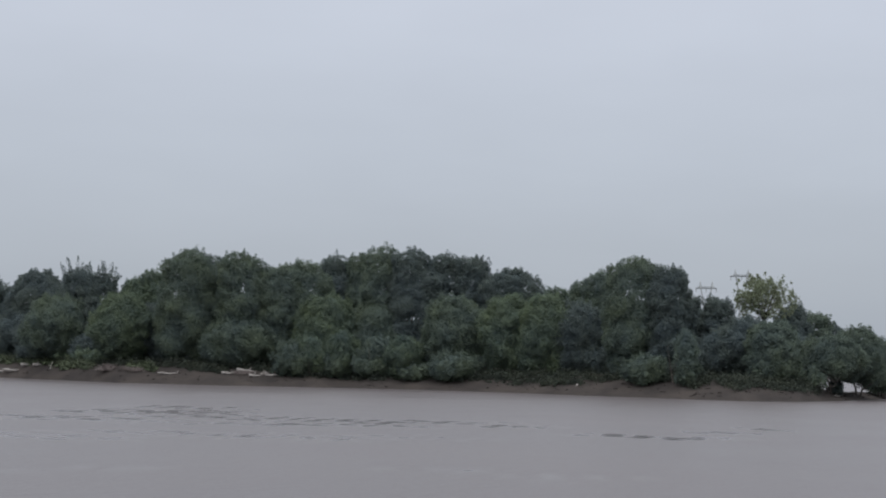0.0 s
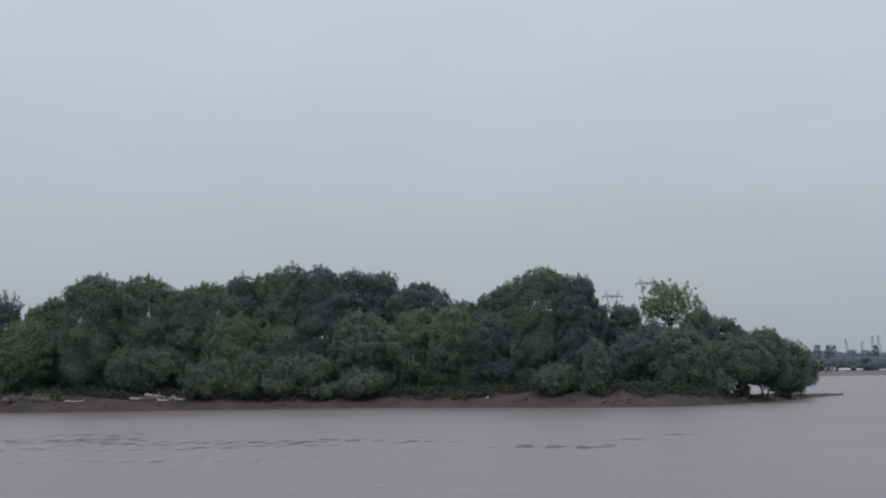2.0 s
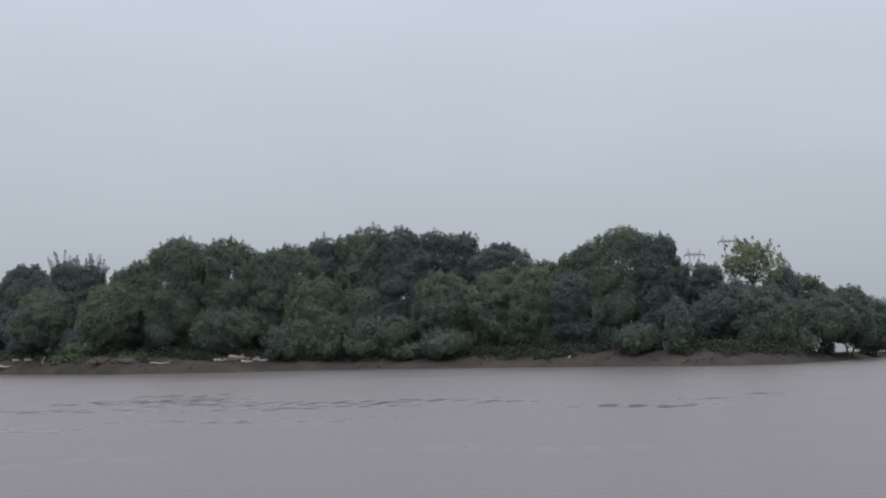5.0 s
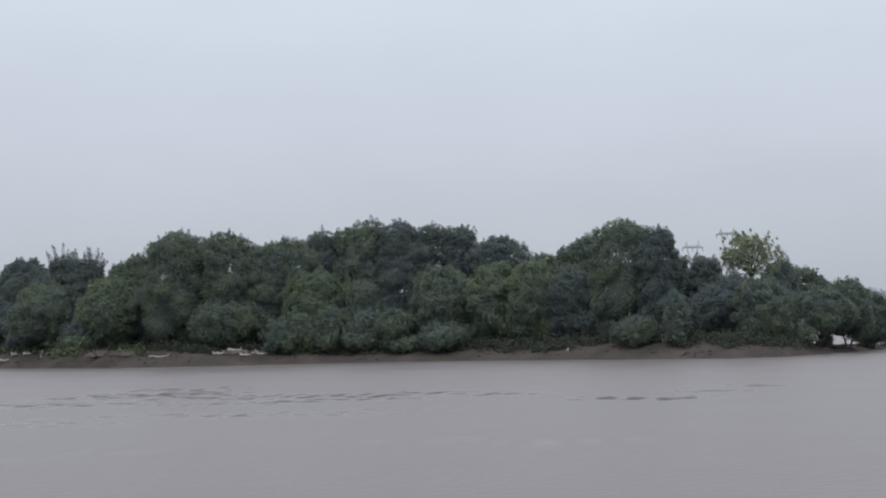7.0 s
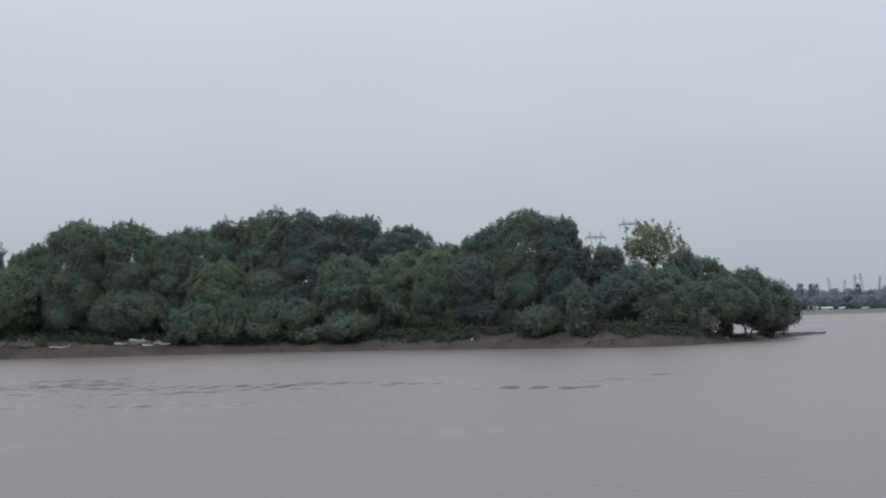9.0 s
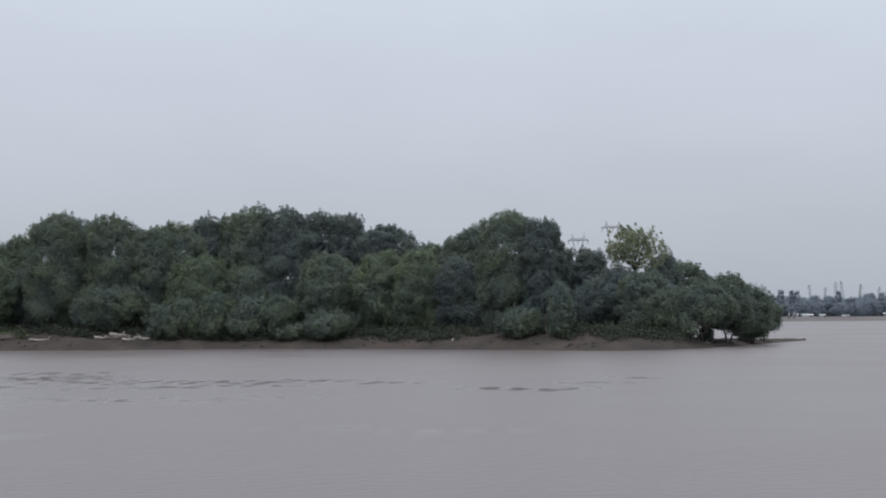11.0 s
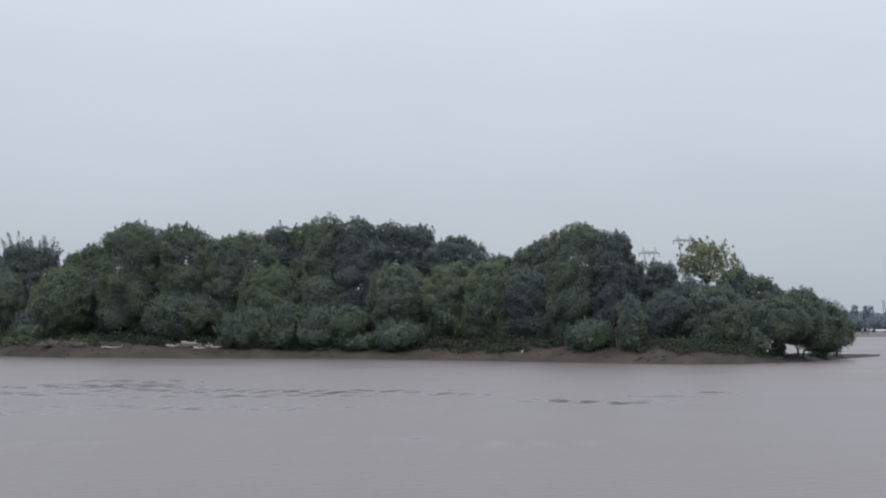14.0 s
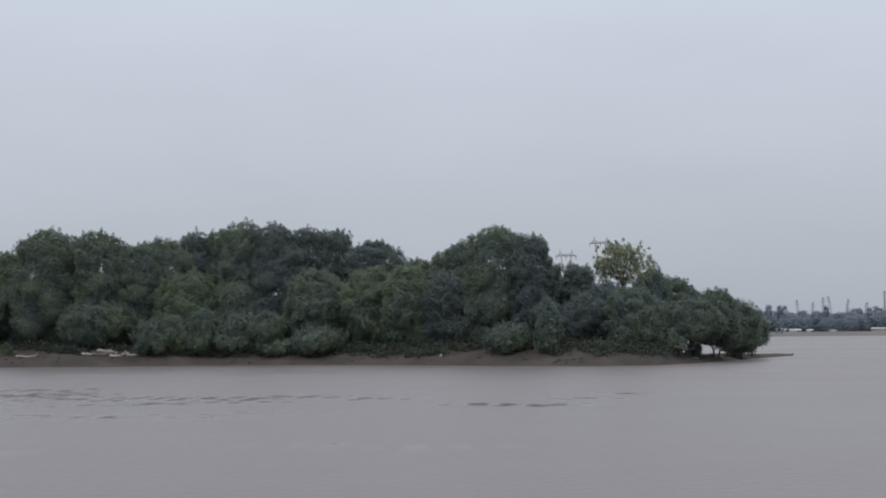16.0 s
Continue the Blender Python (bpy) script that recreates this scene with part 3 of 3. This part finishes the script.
cottonwood(2.30, 244, 9.4, 4.9, 1.4, "dark", rank="middle")
cottonwood(4.26, 237, 13.1, 4.4, 1.3, "dark", rank="middle")
cottonwood(9.17, 224, 8.6, 3.9, 1.6, "dark", rank="middle")
cottonwood(10.88, 220, 10.3, 3.5, 1.5, "mid", rank="middle")
cottonwood(10.09, 223, 10.8, 3.4, 1.6, "dark", rank="middle")
cottonwood(11.55, 229, 8.9, 3.4, 1.8, "dark", rank="middle")
willow(12.80, 227, 8.6, 3.9, 2.9, "mid")
willow(14.45, 245, 6.4, 2.4, 1.1, "mid")
bush(-13.96, 283, 5.6, 3.8, 2.6, "dark")
bush(-13.22, 275, 4.4, 2.0, 2.2, "light")
bush(-12.47, 269, 4.8, 2.6, 2.2, "light")
bush(-12.01, 265, 4.2, 2.0, 2.2, "light")
bush(-5.61, 246, 6.5, 2.5, 0.4, "mid")
bush(-4.87, 246, 8.0, 2.2, 0.1, "light")
bush(-4.22, 246, 5.4, 2.4, -0.1, "mid")
bush(-3.90, 246, 8.5, 2.5, 0.2, "light")
bush(-2.90, 244, 4.9, 2.5, -0.3, "mid")
bush(-2.60, 244, 7.7, 2.3, 0.1, "mid")
bush(-1.76, 243, 7.8, 2.7, 0.1, "light")
bush(-1.43, 242, 4.1, 2.2, -0.0, "mid")
bush(0.04, 239, 5.4, 3.1, 0.5, "mid")
bush(7.92, 216, 8.4, 1.5, 1.2, "mid")
bush(12.15, 222, 4.2, 1.4, 1.2, "mid")
bush(12.93, 229, 3.2, 0.5, 0.8, "dark")
bush(6.55, 220, 5.4, 2.8, 1.6, "mid")


# the wood behind the front rows
for i in range(20):
    b = -18.5 + 1.55 * i + 0.4 * math.sin(i * 2.3)
    cottonwood(b, shore(b) + 29 + 3 * math.sin(i * 1.7), 14.6 + 0.9 * math.sin(i * 3.1) - max(0, b - 5.5) * 1.1 - max(0, -10.0 - b) * 1.0, 5.2, 1.8, "dark", rank="inner")


# shaded undergrowth between the trunks
for i in range(28):
    b = -18.5 + 1.08 * i + 0.3 * math.sin(i * 1.9)
    grow("undergrowth_bush", "bush", "deeply shaded dark green undergrowth between the trunks", b, shore(b) + 15.5 + 1.5 * math.sin(i * 2.7), 6.6 + math.sin(i * 1.3) - max(0, b - 8) * 0.4, 3.8, 1.6, "dark", 2.2, size=0.15, cover=1.7, tufts=0.4, smooth=0.34, tuft_from=0.2, stems=2, limbs=3, base_r=0.07, group="undergrowth")


# ---- driftwood and litter on the bank ----
def driftwood(az, up, length, r, turn, tilt=0.0, stubs=2, label="bleached driftwood log lying on the mud bank"):
    COUNT[0] += 1
    rng = np.random.default_rng(COUNT[0])
    off = 0.2
    while off < 7.8 and ground(az, off) < up:
        off += 0.1
    z = ground(az, off)
    n = 7
    path = [Vector(((i / (n - 1) - 0.5) * length, 0.06 * length * math.sin(i * 1.1 + rng.uniform(0, 3)) * 0.5, 0.02 * length * math.sin(i * 1.7))) for i in range(n)]
    pieces = [tube(path, [r * (1.15 - 0.75 * i / (n - 1)) * rng.uniform(0.9, 1.1) for i in range(n)], 8)]
    for _ in range(stubs):
        a = path[int(rng.integers(1, n - 1))]
        b = a + Vector((rng.normal(0, 0.4), rng.normal(0, 0.3), rng.uniform(0.25, 0.8)))
        pieces.append(tube([a, a.lerp(b, 0.6), b], [r * 0.4, r * 0.3, r * 0.1], 5))
    v, f = joined(pieces)
    ob = new("driftwood_log", solid("driftwood_log", v, f, WOOD, True))
    ob.matrix_basis = Matrix.Translation(polar(az, shore(az) + off, z + r * 0.7)) @ Matrix.Rotation(radians(turn - az), 4, "Z") @ Matrix.Rotation(radians(tilt), 4, "Y")
    tagged(ob, label, "driftwood", "driftwood on the bank")


driftwood(-15.3, 0.9, 3.2, 0.22, 4)
driftwood(-14.9, 1.1, 3.6, 0.24, -8)
driftwood(-14.5, 2.0, 1.9, 0.26, 5)
driftwood(-14.15, 2.1, 1.5, 0.24, -10)
driftwood(-13.74, 1.7, 2.1, 0.12, 0, -68, 1, "thin pale dead stem leaning out of the bank")
driftwood(-12.1, 1.9, 0.9, 0.2, 20, -30, 0)
driftwood(-9.78, 1.45, 3.4, 0.13, 2, 0, 1, "long thin bleached pole lying along the bank")
driftwood(-7.75, 1.6, 2.3, 0.22, 6)
driftwood(-7.2, 1.95, 2.6, 0.26, -12, 4)
driftwood(-6.88, 1.3, 1.7, 0.22, 8)
driftwood(-6.3, 1.45, 1.9, 0.2, -6)
driftwood(-6.55, 1.7, 1.3, 0.16, 30, -12)
driftwood(4.22, 1.2, 0.5, 0.16, 60, -50, 0, "short pale stump end in the mud bank")
driftwood(12.95, 0.5, 1.2, 0.10, 4)
driftwood(14.3, 0.6, 3.4, 0.14, 5, 0, 1, "dark wet log on the sand spit")


def brush_pile(az, up, wide, high, count):
    COUNT[0] += 1
    rng = np.random.default_rng(COUNT[0])
    off = 0.2
    while off < 7.8 and ground(az, off) < up:
        off += 0.1
    pieces = []
    for _ in range(count):
        x = rng.normal(0, wide * 0.4)
        h = high * max(0.15, 1 - (x / wide) ** 2) * rng.uniform(0.3, 1)
        a = Vector((x, rng.normal(0, 0.6), 0.0))
        b = a + Vector((rng.normal(0, 0.8), rng.normal(0, 0.5), h))
        pieces.append(tube([a, a.lerp(b, 0.5) + Vector((0, 0, 0.1)), b], [0.06, 0.045, 0.02], 4))
    v, f = joined(pieces)
    ob = new("brush_pile", solid("brush_pile", v, f, TWIG))
    ob.matrix_basis = Matrix.Translation(polar(az, shore(az) + off, ground(az, off) - 0.1)) @ Matrix.Rotation(radians(-az), 4, "Z")
    tagged(ob, "heap of dead brown branches stranded on the bank", "brush pile", "stranded brush")


brush_pile(-11.8, 1.8, 2.2, 1.2, 210)
brush_pile(-11.0, 1.8, 1.8, 0.9, 130)
brush_pile(-7.3, 1.75, 1.5, 0.7, 90)


def bank_plants(name, mat, label, category, stretches, seed, size, high):
    """Low plants on the upper slope, in drifts that reach down it unevenly."""
    rng = np.random.default_rng(seed)
    pts, rad = [], []
    for a0, a1, o0, n in stretches:
        for _ in range(n):
            a = rng.uniform(a0, a1)
            start = o0 + 2.4 * noise.noise(Vector((a * 1.3, seed, 0))) + 1.2 * noise.noise(Vector((a * 4.1, seed, 2)))
            o = start + abs(rng.normal(0, 1.6))
            if o < 0.8:
                continue
            r = rng.uniform(0.25, 0.6) * high
            pts.append(tuple(polar(a, shore(a) + o, ground(a, o) + 0.3 * r)))
            rad.append(r)
    v = leaf_cloud(rng, np.array(pts), np.array(rad), 26, size, 1.1)
    tagged(new(name, sprays(name, v, mat)), label, category, kind="stuff")


bank_plants("grass", GRASS, "rough green grass on the bank's upper slope", "grass", ((-15.5, -13.4, 5.4, 200), (-13.4, -12.3, 4.2, 340), (-11.2, -10.2, 5.2, 120)), 77, 0.16, 1.0)
bank_plants("weeds", WEED, "dark low weeds and creepers hanging over the bank", "weeds", ((-17.0, -9.5, 6.8, 500), (-9.5, -8.0, 5.6, 170), (-8.0, -5.9, 6.8, 200), (-5.9, 2.0, 5.6, 850), (2.0, 12.0, 6.4, 700), (-5.5, 2.0, 3.6, 170), (2.0, 4.4, 3.4, 120), (8.0, 12.4, 4.6, 160)), 79, 0.15, 1.5)


def bank_litter():
    """Dark sticks, clods and leaf litter strewn over the mud."""
    rng = np.random.default_rng(78)
    pieces = []
    for _ in range(320):
        a, o = rng.uniform(-17, 15), rng.uniform(0.6, 8.0)
        p = polar(a, shore(a) + o, ground(a, o) + 0.03)
        w = Vector((rng.normal(), rng.normal(), rng.normal(0, 0.12))).normalized() * rng.uniform(0.12, 0.45)
        r = rng.uniform(0.03, 0.09)
        pieces.append(tube([p - w, p + Vector((0, 0, r)), p + w], [r * 0.6, r, r * 0.4], 5))
    tagged(new("bank_litter", solid("bank_litter", *joined(pieces), LITTER)), "dark sticks and leaf litter strewn over the mud bank", "litter", kind="stuff")


bank_litter()

# ---- transmission towers ----
def pylon(x, y, z_arm, rise, half, waist):
    """Lattice tower with a crossarm, two horns, a V head and a splayed body."""
    root = new("transmission_tower")
    root.matrix_basis = pose(x, y, 2.4)
    za, zw = z_arm - 2.4, waist - 2.4
    head, body, arm = [], [], []
    for s in (-1, 1):
        for dy in (-1.0, 1.0):
            head.append(beam((s * half * 0.5, dy, za), (s * 0.9, dy, zw), 0.42))
            head.append(beam((s * half * 0.62, dy, za), (s * half * 0.62 - s * 0.4, 0, za + rise), 0.6))
            head.append(beam((s * half * 0.4, dy, za), (s * half * 0.62 - s * 0.4, 0, za + rise), 0.3))
        for k in range(5):
            a, b = k / 5, (k + 1) / 5
            p = [s * (half * 0.5 + (0.9 - half * 0.5) * q) for q in (a, b)]
            head.append(beam((p[0], -1, za + (zw - za) * a), (p[1], 1, za + (zw - za) * b), 0.2))
        for dy in (-1.0, 1.0):
            body.append(beam((s * 0.9, dy, zw), (s * 4.2, dy * 4.2, 0), 0.4))
    for k in range(9):
        a, b = k / 9, (k + 1) / 9
        wa, wb = 0.9 + 3.3 * a, 0.9 + 3.3 * b
        for dy in (-1, 1):
            body.append(beam((-wa, dy * wa, zw * (1 - a)), (wb, dy * wb, zw * (1 - b)), 0.2))
            body.append(beam((wa, dy * wa, zw * (1 - a)), (-wb, dy * wb, zw * (1 - b)), 0.2))
    for dy in (-1.0, 1.0):
        arm.append(beam((-half, 0, za), (half, 0, za), 0.42))
        arm.append(beam((-half * 0.8, dy, za + 1.3), (half * 0.8, dy, za + 1.3), 0.3))
        for k in range(10):
            x0 = -half * 0.8 + k * half * 0.16
            arm.append(beam((x0, dy, za + 1.3 * (k % 2)), (x0 + half * 0.16, dy, za + 1.3 * ((k + 1) % 2)), 0.16))
    for name, pieces in (("tower_body", body), ("tower_head", head), ("crossarm", arm)):
        part(name, solid(name, *joined(pieces), STEEL), root)
    for k, sx in enumerate((-0.95, 0.0, 0.95)):
        part("insulator", solid("insulator", *tube([(sx * half, 0, za), (sx * half, 0, za - 3.0)], [0.22, 0.22], 6), RUST), root)
    tagged(root, "pale grey steel lattice transmission tower beyond the island", "pylon", "transmission towers")


pylon(194.2, 1286, 63.5, 5.2, 8.2, 45.0)
pylon(220.8, 1281, 73.0, 5.2, 8.8, 54.0)


# ---- the far bank ----
def far_tree(seed, top, wide, low):
    rng = np.random.default_rng(seed)
    root = new("distant_tree")
    leaves, shell = billow(rng, wide, low, top, 0.5, 0.46, 2.0, 0.0, 0.45)
    v, f = skeleton(rng, shell[::9] * 0.95, 0.3, low, 1, 6)
    part("trunk", solid("trunk", v, f, BARK), root)
    # the crown's leaf colour carries the haze of the distance
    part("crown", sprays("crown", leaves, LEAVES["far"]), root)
    return tagged(root, "tree on the far river bank, haze put into its pale blue-green leaf colour", "tree", "far bank trees")


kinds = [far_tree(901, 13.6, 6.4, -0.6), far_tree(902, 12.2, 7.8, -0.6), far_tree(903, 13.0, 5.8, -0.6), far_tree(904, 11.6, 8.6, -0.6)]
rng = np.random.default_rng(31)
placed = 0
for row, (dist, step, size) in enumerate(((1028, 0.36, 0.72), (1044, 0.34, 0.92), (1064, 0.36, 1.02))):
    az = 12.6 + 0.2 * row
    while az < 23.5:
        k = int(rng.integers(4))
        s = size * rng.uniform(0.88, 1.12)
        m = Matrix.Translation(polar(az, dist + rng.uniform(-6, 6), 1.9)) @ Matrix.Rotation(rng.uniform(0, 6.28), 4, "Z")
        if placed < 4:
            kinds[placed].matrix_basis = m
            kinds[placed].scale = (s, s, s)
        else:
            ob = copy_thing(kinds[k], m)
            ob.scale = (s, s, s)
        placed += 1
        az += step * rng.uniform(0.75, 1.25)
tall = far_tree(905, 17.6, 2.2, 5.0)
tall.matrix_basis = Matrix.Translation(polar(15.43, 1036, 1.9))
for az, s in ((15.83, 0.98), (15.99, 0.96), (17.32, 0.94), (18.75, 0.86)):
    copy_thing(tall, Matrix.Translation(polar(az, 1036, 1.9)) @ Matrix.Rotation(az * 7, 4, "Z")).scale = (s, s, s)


def stack(az, d, top, r):
    root = new("smokestack")
    root.matrix_basis = Matrix.Translation(polar(az, d, 2.0))
    v, f = tube([(0, 0, 0), (0, 0, (top - 2) * 0.5), (0, 0, top - 2)], [r * 1.35, r * 1.1, r], 16)
    part("shaft", solid("shaft", v, f, CONCRETE, True), root)
    v, f = tube([(0, 0, top - 2.6), (0, 0, top - 1.8)], [r * 1.15, r * 1.15], 16)
    part("rim", solid("rim", v, f, RUST), root)
    tagged(root, "slim grey industrial smokestack behind the far trees", "smokestack", "smokestacks")


stack(19.26, 1150, 29.0, 0.55)
stack(19.35, 1155, 28.4, 0.5)
stack(19.63, 1150, 30.0, 0.62)


def derrick(az, d, top, w, slant):
    root = new("lattice_mast")
    root.matrix_basis = Matrix.Translation(polar(az, d, 2.0))
    h = top - 2.0
    legs = [beam((sx * w, sy * w, 0), (sx * w * 0.25 + slant, sy * w * 0.25, h), 0.09) for sx in (-1, 1) for sy in (-1, 1)]
    for k in range(10):
        a, b = k / 10, (k + 1) / 10
        wa, wb = w * (1 - 0.75 * a), w * (1 - 0.75 * b)
        legs.append(beam((-wa + slant * a, -wa, h * a), (wb + slant * b, -wb, h * b), 0.06))
        legs.append(beam((wa + slant * a, wa, h * a), (-wb + slant * b, wb, h * b), 0.06))
    part("mast", solid("mast", *joined(legs), CONCRETE), root)
    part("crossarm", solid("crossarm", *joined([beam((slant - 2.2, 0, h * 0.86), (slant + 2.2, 0, h * 0.86), 0.06), beam((slant - 2.0, 0, h * 0.86), (slant, 0, h), 0.05), beam((slant + 2.0, 0, h * 0.86), (slant, 0, h), 0.05)]), CONCRETE), root)
    tagged(root, "faint grey steel lattice mast above the far trees", "mast", "lattice masts")


derrick(16.49, 1180, 24.5, 1.4, -2.4)
derrick(16.84, 1180, 22.8, 1.4, 1.8)
derrick(17.25, 1170, 26.0, 1.6, 0.0)
derrick(17.57, 1180, 26.8, 1.5, -3.2)
derrick(17.96, 1190, 25.0, 1.4, 2.6)
derrick(18.55, 1180, 22.4, 1.4, 3.0)


def post(name, az, d, z0, top, r, label):
    ob = new(name, solid(name, *tube([(0, 0, -1.6), (0, 0, (top - z0) * 0.6), (0, 0, top - z0)], [r, r * 0.9, r * 0.75], 8), RUST, True))
    ob.matrix_basis = Matrix.Translation(polar(az, d, z0))
    tagged(ob, label, "post", "posts")


post("mast_pole", 18.05, 1120, 2.2, 22.8, 0.55, "dark upright pole rising out of the far trees")
post("mooring_post", 15.70, 1001, 2.0, 5.0, 0.5, "dark mooring post on the far bank")
post("mooring_post", 15.86, 1001, 2.0, 5.2, 0.6, "dark mooring post on the far bank")


def shed(az, d, long, deep_, high, ridge, label):
    """A low white building with a pitched roof and a dark door."""
    root = new("shed")
    root.matrix_basis = Matrix.Translation(polar(az, d + 8, 2.4)) @ Matrix.Rotation(radians(-az), 4, "Z")
    x, y = long / 2, deep_ / 2
    part("wall", solid("wall", *block(-x, x, -y, y, -0.8, high), RUST if long > 10 else WHITE), root)
    e = 0.25
    rv = [(-x - e, -y - e, high + 0.01), (x + e, -y - e, high + 0.01), (x + e, y + e, high + 0.01), (-x - e, y + e, high + 0.01), (-x - e, 0, high + ridge), (x + e, 0, high + ridge)]
    part("roof", solid("roof", rv, [(0, 1, 5, 4), (2, 3, 4, 5), (1, 2, 5), (3, 0, 4), (3, 2, 1, 0)], WHITE), root, "white sheet roof")
    part("door", solid("door", *block(x * 0.35, x * 0.35 + 1.4, -y - 0.06, -y + 0.02, 0, high * 0.8), SHADE), root, "dark door opening")
    tagged(root, label, "shed", "far bank sheds")


shed(16.31, 1006, 6.6, 4, 1.1, 0.8, "low white shed on the far river bank")
shed(16.80, 1004, 3.6, 3, 1.0, 0.6, "small white shed on the far river bank")
shed(17.56, 1008, 4.4, 3, 0.7, 0.4, "small off-white shed on the far river bank")
shed(15.98, 1005, 1.6, 2, 1.6, 0.4, "small pale hut beside mooring posts")
shed(19.15, 1012, 12.5, 5, 1.6, 0.7, "long low building with a white roof")
shed(19.62, 1010, 2.6, 4, 3.2, 1.0, "tall narrow white building on the far bank")
